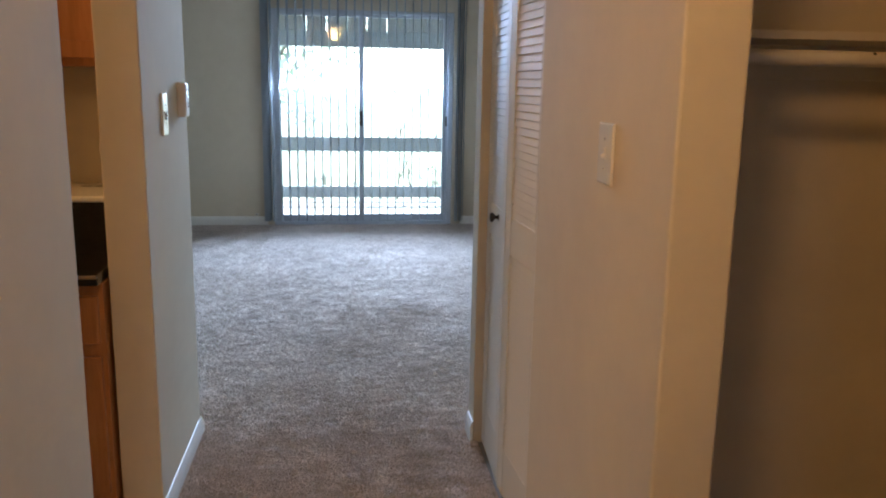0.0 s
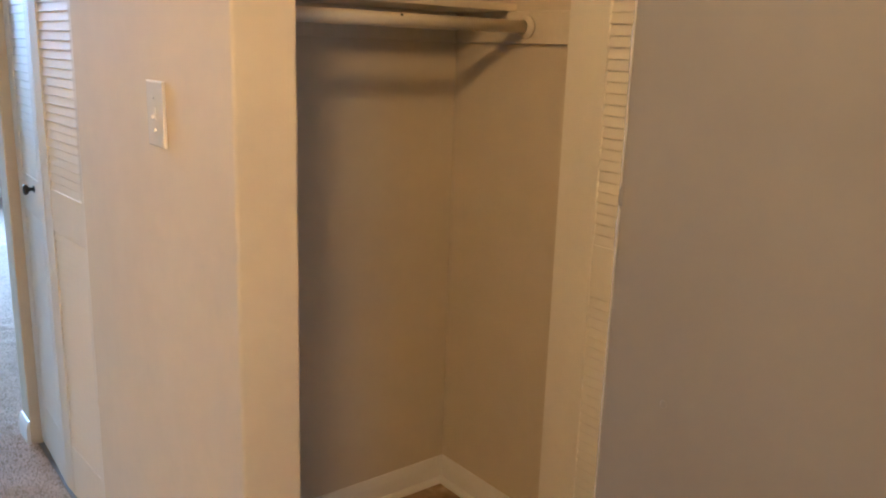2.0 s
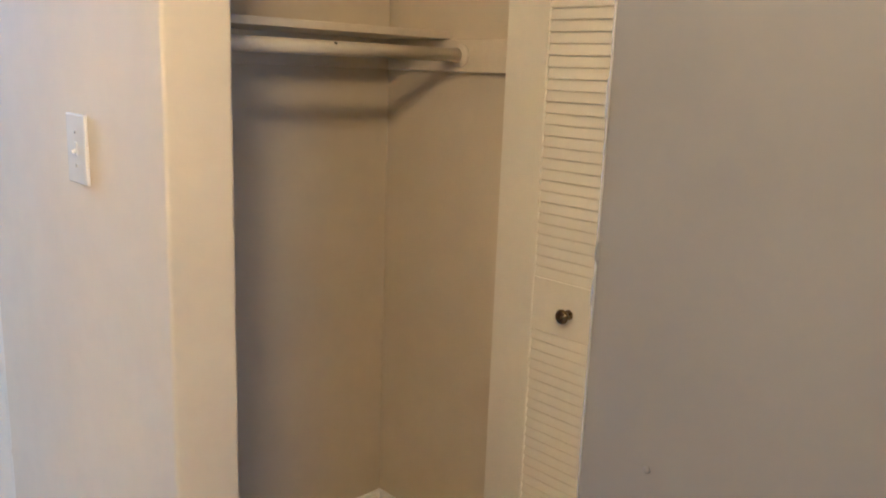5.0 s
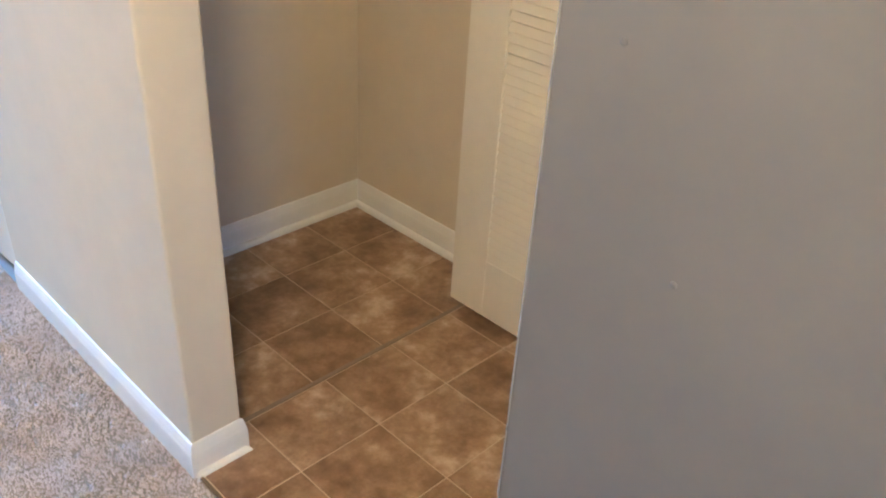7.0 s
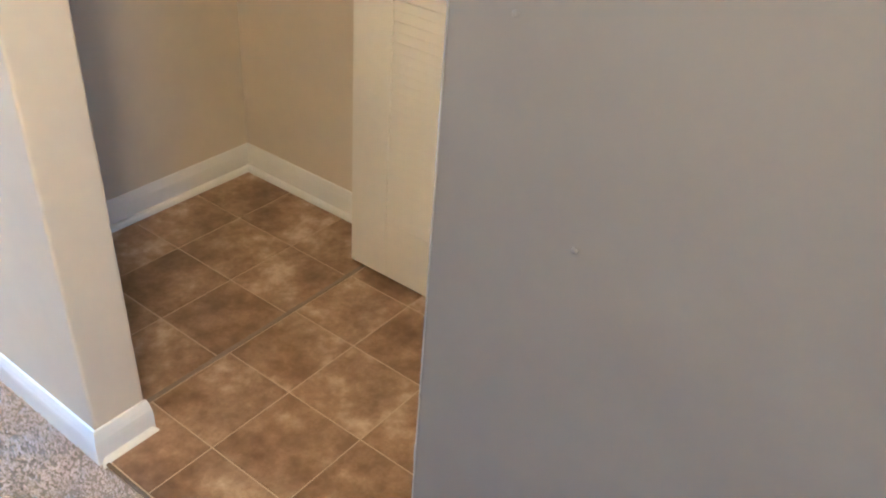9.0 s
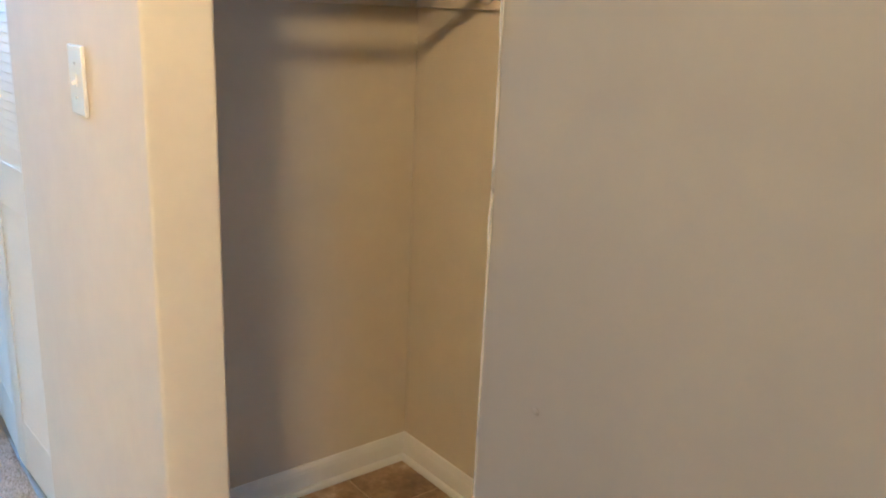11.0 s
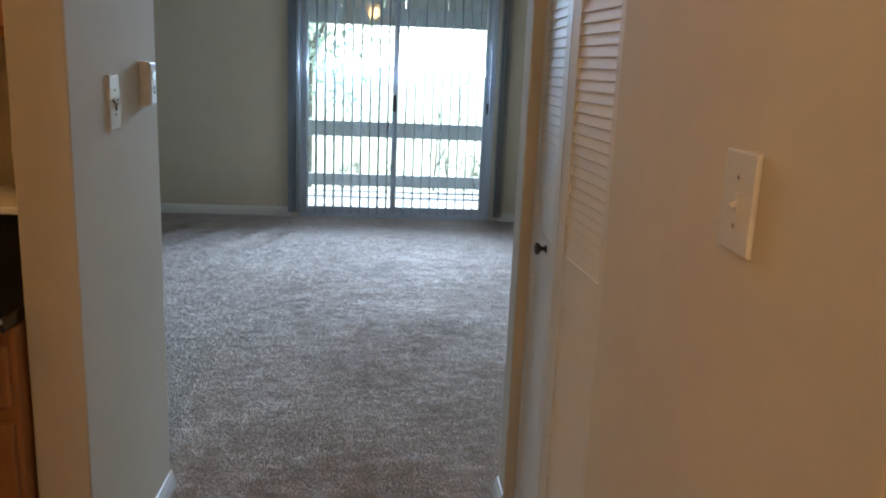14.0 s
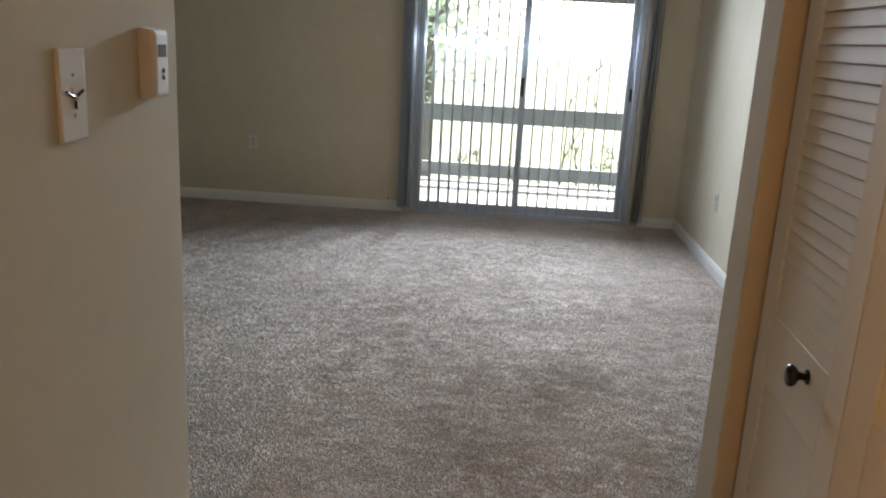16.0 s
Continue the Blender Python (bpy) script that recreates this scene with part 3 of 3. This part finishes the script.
# ---- sliding glass door and blinds ----
door = thing("sliding_glass_door", "grey aluminium sliding glass door to the balcony, closed", "door")
X0, X1, ZT = -1.225, 0.564, 2.076
for name, b in (("jamb", (X0, 6.885, 0, X0 + 0.045, 6.995, ZT)), ("jamb", (X1 - 0.045, 6.885, 0, X1, 6.995, ZT)),
                ("head", (X0 + 0.045, 6.885, ZT - 0.032, X1 - 0.045, 6.995, ZT)), ("sill_track", (X0 + 0.045, 6.875, -0.004, X1 - 0.045, 6.995, 0.030))):
    part(name, box(*b, 0.002, 1), ALU, door)
for x0, x1, y in ((X0 + 0.047, -0.312, 6.900), (-0.362, X1 - 0.047, 6.945)):
    bm = bmesh.new()
    w, d = 0.048, 0.034
    for b in ((x0, y, 0.031, x0 + w, y + d, 2.043), (x1 - w, y, 0.031, x1, y + d, 2.043), (x0 + w, y + 0.001, 2.016, x1 - w, y + d - 0.001, 2.043), (x0 + w, y + 0.001, 0.031, x1 - w, y + d - 0.001, 0.090)):
        box(*b, 0.002, 1, bm)
    sash = part("sash", bm, ALU, door)
    pane = part("pane", box(x0 + w - 0.004, y + 0.014, 0.086, x1 - w + 0.004, y + 0.018, 2.020), GLASS, sash, "clear window glass")
    pane.visible_shadow = False
handle = bmesh.new()
box(-0.352, 6.884, 0.975, -0.330, 6.8995, 1.125, 0.003, 2, handle)
box(-0.359, 6.862, 0.985, -0.345, 6.876, 1.115, 0.004, 2, handle)
for z in (0.995, 1.105):
    box(-0.357, 6.874, z - 0.006, -0.345, 6.886, z + 0.006, 0.001, 1, handle)
part("handle", handle, DARKKNOB, door, "dark pull handle on the middle stile")
part("latch", box(X1 - 0.066, 6.93, 0.98, X1 - 0.047, 6.944, 1.08, 0.002), DARKKNOB, door, "dark latch at the jamb")

blind = thing("vertical_blind", "pale grey vinyl vertical blind with its vanes turned open", "blind")
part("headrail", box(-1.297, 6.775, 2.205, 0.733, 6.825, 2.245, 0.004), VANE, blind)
for x in (-1.1, 0.0, 0.6):
    part("rail_bracket", box(x - 0.012, 6.82, 2.215, x + 0.012, 6.870, 2.24, 0.001), ALU, blind)


def vane_mesh():
    bm = bmesh.new()
    n, w, t = 6, 0.089, 0.0016
    rings = []
    for z in (0.048, 2.198):
        ring = []
        for s, ks in ((1, range(n + 1)), (-1, range(n, -1, -1))):
            for k in ks:
                u = k / n - 0.5
                ring.append(bm.verts.new((s * t / 2 + 0.006 * (1 - 4 * u * u), u * w, z)))
        rings.append(ring)
    m = len(rings[0])
    for k in range(m):
        bm.faces.new((rings[0][k], rings[0][(k + 1) % m], rings[1][(k + 1) % m], rings[1][k]))
    bm.faces.new(rings[0])
    bm.faces.new(rings[1][::-1])
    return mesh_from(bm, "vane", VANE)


VM = vane_mesh()
places = [(-1.232, -38), (-1.212, -24)] + [(-1.17 + 0.0795 * k, -8 + random.uniform(-1.6, 1.6)) for k in range(22)] + [(0.618, -10), (0.636, -15), (0.655, -8), (0.674, -14), (0.694, -9)]
for x, a in places:
    v = new("vane", VM)
    v.parent = blind
    v.matrix_local = pose(x - 0.027, 6.800, 0, 0, 0, a)
    tip = new("vane_stem", SLATS["stem"]) if "stem" in SLATS else None
    if tip is None:
        SLATS["stem"] = mesh_from(box(-0.003, -0.006, 2.196, 0.003, 0.006, 2.207), "vane_stem", VANE)
        tip = new("vane_stem", SLATS["stem"])
    tip.parent = v
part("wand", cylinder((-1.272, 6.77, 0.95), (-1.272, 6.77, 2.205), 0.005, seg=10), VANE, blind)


# ---- kitchen, seen through its doorway ----
def base_cabinet(x0, x1, y0, y1, top, label):
    c = thing("base_cabinet", label, "cabinet", "kitchen cabinets")
    part("body", box(x0, y0 + 0.02, 0.10, x1, y1, top, 0.002), OAK, c)
    part("toe_kick", box(x0 + 0.01, y0 + 0.08, 0, x1 - 0.01, y1, 0.10), OAK, c)
    part("drawer_front", box(x0 + 0.012, y0, top - 0.185, x1 - 0.012, y0 + 0.0195, top - 0.035, 0.006, 3), OAK, c)
    d = bmesh.new()
    w = 0.06
    xa, xb, za, zb = x0 + 0.012, x1 - 0.012, 0.13, top - 0.225
    for b in ((xa, y0, za, xa + w, y0 + 0.0195, zb), (xb - w, y0, za, xb, y0 + 0.0195, zb), (xa + w, y0 + 0.0005, za, xb - w, y0 + 0.019, za + w), (xa + w, y0 + 0.0005, zb - w, xb - w, y0 + 0.019, zb)):
        box(*b, 0.003, 2, d)
    leaf = part("door", d, OAK, c)
    part("door_panel", box(xa + w - 0.003, y0 + 0.008, za + w - 0.003, xb - w + 0.003, y0 + 0.017, zb - w + 0.003, 0.004, 2), OAK, leaf)
    return c


KX = -1.245
base_cabinet(KX - 0.42, KX - 0.004, 1.17, 1.805, 0.80, "orange oak kitchen base cabinet below the cooktop")
base_cabinet(KX - 0.84, KX - 0.424, 1.17, 1.805, 0.80, "orange oak kitchen base cabinet")
cook = thing("cooktop", "black glass cooktop with a raised back and a white top", "cooktop")
part("glass_top", box(KX - 0.84, 1.14, 0.803, KX - 0.004, 1.46, 0.838, 0.004), BLACK, cook)
part("front_trim", box(KX - 0.84, 1.1335, 0.826, KX - 0.004, 1.1395, 0.836, 0.001), STEEL, cook, "bright metal front edge")
part("backguard", box(KX - 0.84, 1.462, 0.803, KX - 0.004, 1.80, 1.005, 0.004), BLACK, cook, "black back panel")
part("white_top", box(KX - 0.85, 1.445, 1.006, KX - 0.004, 1.805, 1.026, 0.006, 3), WHITEENAMEL, cook, "white enamel top")
for k in range(4):
    part("vent_slot", box(KX - 0.20 + 0.045 * k, 1.70, 1.024, KX - 0.165 + 0.045 * k, 1.712, 1.0275), SLOT, cook)

upper = thing("wall_cabinet", "orange oak kitchen wall cabinet", "cabinet", "kitchen cabinets")
part("body", box(KX - 0.84, 1.505, 1.435, KX - 0.004, 1.805, 2.2, 0.002), OAK, upper)
for x0, x1 in ((KX - 0.835, KX - 0.426), (KX - 0.420, KX - 0.012)):
    d = bmesh.new()
    for b in ((x0, 1.485, 1.46, x0 + 0.055, 1.5045, 2.18), (x1 - 0.055, 1.485, 1.46, x1, 1.5045, 2.18), (x0 + 0.055, 1.4855, 1.46, x1 - 0.055, 1.504, 1.515), (x0 + 0.055, 1.4855, 2.125, x1 - 0.055, 1.504, 2.18)):
        box(*b, 0.003, 2, d)
    leaf = part("door", d, OAK, upper)
    part("door_panel", box(x0 + 0.052, 1.492, 1.512, x1 - 0.052, 1.502, 2.128, 0.004, 2), OAK, leaf)


# ---- balcony and outdoors ----
tagged(part("floor_balcony", box(-4.5, 7.03, -0.22, 3.4, 8.80, -0.03, 0.004), CONCRETE), "pale concrete balcony floor", "balcony", kind="structure")
tagged(part("ceiling_balcony", box(-4.5, 7.03, 2.16, 3.4, 8.62, 2.26), CONCRETE), "underside of the balcony above", "ceiling", kind="structure")
fascia = thing("balcony_beam", "grey painted edge beam of the balcony above", "beam")
part("beam", box(-4.5, 8.62, 1.802, 3.4, 8.78, 1.985, 0.004), RAILP, fascia)
for k in range(34):
    part("soffit_block", box(-4.45 + 0.235 * k, 8.60, 1.986, -4.45 + 0.235 * k + 0.222, 8.77, 2.16, 0.002, 1), SIDING, fascia)
rail = thing("balcony_railing", "grey painted board railing of the balcony", "railing")
part("rail_board", box(-4.5, 8.68, 0.580, 3.4, 8.72, 0.752, 0.004), RAILP, rail)
part("rail_board", box(-4.5, 8.68, 0.020, 3.4, 8.72, 0.158, 0.004), RAILP, rail)
for x in (-4.3, -2.4, 1.75, 3.2):
    part("post", box(x, 8.722, -0.03, x + 0.09, 8.79, 1.802, 0.004), RAILP, rail)
for i, (x0, x1) in enumerate(((-4.62, -4.5), (3.4, 3.52))):
    wall("wall_balcony_side_%d" % (i + 1), x0, 7.03, x1, 8.8, -0.22, 2.26, mat=SIDING, label="pale siding at the balcony's end")
wall("wall_outer_right", 1.06, 6.87, 3.52, 7.03, -0.22, 2.52, mat=SIDING, label="pale outer wall beside the balcony")

gb = bmesh.new()
bmesh.ops.create_grid(gb, x_segments=60, y_segments=60, size=900)
for v in gb.verts:
    v.co.z = -3.2 + 0.3 * noise.noise((v.co.x * 0.03, v.co.y * 0.03, 0))
tagged(part("ground", gb, GRASS), "sunlit dry lawn below the balcony", "ground", kind="structure")


def leaves(count, centre, radii, size, rng, clumps, mat=None):
    """Many small leaves in uneven clumps, one mesh."""
    hubs = rng.normal(size=(clumps, 3)) * 0.55
    hubs = hubs / np.maximum(1, np.linalg.norm(hubs, axis=1))[:, None]
    pick = hubs[rng.integers(0, clumps, count)] + rng.normal(size=(count, 3)) * 0.17
    p = np.array(centre) + pick * np.array(radii)
    a = rng.normal(size=(count, 3))
    a /= np.linalg.norm(a, axis=1)[:, None]
    b = np.cross(a, rng.normal(size=(count, 3)))
    b /= np.linalg.norm(b, axis=1)[:, None]
    s = (size * rng.uniform(0.6, 1.3, count))[:, None]
    quad = np.stack([p - a * s, p - b * s * 0.45, p + a * s, p + b * s * 0.45], 1).reshape(-1, 3)
    me = bpy.data.meshes.new("crown")
    me.from_pydata(quad.tolist(), [], np.arange(4 * count).reshape(-1, 4).tolist())
    me.materials.append(mat or LEAF)
    return me


def tree(x, y, z, tall, spread, seed):
    rng = np.random.default_rng(seed)
    t = thing("tree", "leafy green tree on the lawn", "tree", "trees behind the balcony", at=(x, y, z))
    bm = cylinder((0, 0, -0.3), (0.1, 0, tall * 0.55), 0.17, 0.09, 10)
    part("trunk", bm, BARK, t)
    for k in range(6):
        a = 2 * math.pi * k / 6 + rng.uniform(-0.4, 0.4)
        h = tall * rng.uniform(0.35, 0.55)
        tip = (math.cos(a) * spread * 0.6, math.sin(a) * spread * 0.6, h + tall * rng.uniform(0.15, 0.35))
        part("limb", cylinder((0.05, 0, h), tip, 0.06, 0.02, 7), BARK, t)
    crown = new("crown", leaves(4800, (0, 0, tall * 0.68), (spread, spread, tall * 0.36), 0.11, rng, 60))
    crown.parent = t


for k, (x, y, tall, spread) in enumerate(((-2.3, 19, 9.0, 2.2), (-8.5, 26, 10, 3.4), (12.0, 48, 8.5, 3.8), (-14, 46, 10, 4.2), (18, 55, 10, 4.4))):
    tree(x, y, -3.1, tall, spread, 40 + k)


def shrub(x, y, z, tall, seed, lean):
    """A thin, mostly bare shrub with few leaves."""
    rng = np.random.default_rng(seed)
    s = thing("shrub", "thin dark-stemmed shrub with sparse leaves beyond the railing", "shrub", "shrubs by the railing", at=(x, y, z))
    bm = bmesh.new()
    tips = []

    def grow(p, way, length, r, depth):
        q = p + way * length
        cylinder(p, q, r, r * 0.7, 6, bm)
        tips.append(q)
        if depth:
            for _ in range(2 if depth > 1 else 3):
                w = (way + Vector(rng.normal(size=3) * 0.42)).normalized()
                grow(q, w, length * rng.uniform(0.55, 0.8), r * 0.65, depth - 1)

    grow(Vector((0, 0, 0)), Vector((lean, 0, 1)).normalized(), tall * 0.42, 0.014, 4)
    part("stems", bm, TWIG, s)
    pts = np.array([tuple(t) for t in tips])
    me = leaves(len(pts) * 3, (0, 0, 0), (0.01, 0.01, 0.01), 0.015, rng, 4, DARKLEAF)
    co = np.array([v.co[:] for v in me.vertices]).reshape(-1, 4, 3)
    co += (np.repeat(pts, 3, axis=0) + rng.normal(size=(len(pts) * 3, 3)) * 0.025)[:, None, :]
    me.vertices.foreach_set("co", co.reshape(-1))
    f = new("foliage", me)
    f.parent = s


tagged(part("ground_bed", box(-4.5, 8.9, -0.9, 3.4, 9.6, -0.62, 0.05), GRASS), "planted ledge below the balcony", "ground", kind="structure")
for k, (x, y, tall, lean) in enumerate(((0.15, 9.15, 1.95, 0.05), (0.53, 9.15, 0.9, 0.1), (0.76, 9.1, 0.85, 0.1), (-0.62, 9.3, 0.75, -0.1), (-0.95, 9.2, 0.7, 0.1), (-0.25, 9.35, 0.7, 0.0), (0.28, 9.2, 1.25, 0.15), (1.0, 9.3, 0.9, 0.1))):
    shrub(x, y, -0.63, tall, 70 + k, lean)


# ---- carpet pile ----
def patches(x, y, cell_x, cell_y, rng):
    """Smooth random patches from -1 to 1 over the plan, of about the given size."""
    u, v = (x - x.min()) / cell_x, (y - y.min()) / cell_y
    g = rng.uniform(-1, 1, (int(u.max()) + 3, int(v.max()) + 3))
    i, j = u.astype(int), v.astype(int)
    fu, fv = u - i, v - j
    fu, fv = fu * fu * (3 - 2 * fu), fv * fv * (3 - 2 * fv)
    return (g[i, j] * (1 - fu) + g[i + 1, j] * fu) * (1 - fv) + (g[i, j + 1] * (1 - fu) + g[i + 1, j + 1] * fu) * fv


def tufts(name, x0, y0, x1, y1, per_m2, label, drift=0.0):
    rng = np.random.default_rng(int(1000 * abs(x0) + per_m2))
    n = int((x1 - x0) * (y1 - y0) * per_m2)
    x, y = rng.uniform(x0, x1, n), rng.uniform(y0, y1, n)
    clump = patches(x, y, 0.030, 0.016, rng)
    h = rng.uniform(0.0060, 0.0090, n) * (1 + 0.30 * clump)
    a = rng.uniform(0, 2 * np.pi, n)
    w = rng.uniform(0.0035, 0.0055, n) * (9000 / per_m2) ** 0.35
    lean = rng.normal(size=(n, 2)) * 0.0018 + np.stack([0.0005 * np.sin(y * 2.3 + x), 0.0007 * np.sin(x * 2.9 + 1.3 * np.sin(y * 1.7))], 1)
    lean[:, 0] += 0.0022 * patches(x, y, 0.05, 0.03, rng)
    lean[:, 1] += 0.0024 * patches(x, y, 0.06, 0.03, rng) + 0.0009 * patches(x, y, 0.35, 0.22, rng)
    fan = np.sin(2 * np.pi * (x + 0.35 * (6.87 - y)) / 0.30 + 0.8 * np.sin(1.7 * x)) * np.clip((y - 5.4) / 0.9, 0, 1)
    lean[:, 1] += drift * np.clip(2 * fan, -1, 1)
    verts = np.empty((n, 4, 3))
    for k in range(3):
        b = a + 2 * np.pi * k / 3
        verts[:, k, 0], verts[:, k, 1], verts[:, k, 2] = x + w * np.cos(b), y + w * np.sin(b), -0.0055
    verts[:, 3, 0], verts[:, 3, 1], verts[:, 3, 2] = x + lean[:, 0], y + lean[:, 1], -0.0055 + h
    verts[:, :, 0] = np.clip(verts[:, :, 0], x0, x1)
    f = np.array([[0, 1, 3], [1, 2, 3], [2, 0, 3]])
    faces = (np.arange(n)[:, None, None] * 4 + f[None]).reshape(-1, 3)
    me = bpy.data.meshes.new(name)
    me.vertices.add(n * 4)
    me.vertices.foreach_set("co", verts.reshape(-1))
    me.loops.add(faces.size)
    me.loops.foreach_set("vertex_index", faces.reshape(-1))
    me.polygons.add(len(faces))
    me.polygons.foreach_set("loop_start", np.arange(0, faces.size, 3))
    me.polygons.foreach_set("loop_total", np.full(len(faces), 3))
    me.update()
    me.validate()
    me.materials.append(PILE)
    return tagged(new(name, me), label, "carpet", kind="stuff")


tufts("carpet_pile", -1.112, -1.6, -0.008, 1.925, 36000, "beige cut-pile carpet in the hall, flattened by feet")
tufts("carpet_pile", -1.2, 1.925, 0.945, 4.2, 30000, "beige cut-pile living room carpet")
tufts("carpet_pile", -1.2, 4.2, 0.945, 6.865, 22000, "beige cut-pile living room carpet near the glass door")
tufts("carpet_pile", -3.4, 4.2, -1.2, 6.865, 16000, "beige cut-pile living room carpet with vacuum stripes", drift=0.0022)
tufts("carpet_pile", -3.2, 1.925, -1.2, 4.2, 12000, "beige cut-pile living room carpet beside the hall")


# ---- floor tiles ----
XS = [0.006, 0.162, 0.379, 0.592, 0.8015, 1.012]
XC = [0.112, 0.138, 0.352, 0.572, 0.793, 1.012]
YS = [-1.2105, -0.9985, -0.785, -0.5725, -0.36, -0.1440, 0.0565]
YC = [0.0685, 0.278, 0.4975, 0.7025]
TILES = {}
for xs, ys in ((XS, YS), (XC, YC)):
    for y0, y1 in zip(ys, ys[1:]):
        for x0, x1 in zip(xs, xs[1:]):
            w, d = x1 - x0 - 0.0026, y1 - y0 - 0.0026
            key = (round(w, 4), round(d, 4))
            if key not in TILES:
                bm = box(-w / 2, -d / 2, -0.003, w / 2, d / 2, 0)
                bmesh.ops.bevel(bm, geom=[e for e in bm.edges if all(v.co.z > -0.001 for v in e.verts)], offset=0.0012, segments=1, affect="EDGES")
                TILES[key] = mesh_from(bm, "tile", TILE)
            t = new("tile", TILES[key])
            t.parent = floor
            t.location = ((x0 + x1) / 2, (y0 + y1) / 2, random.uniform(-0.0002, 0.0002))
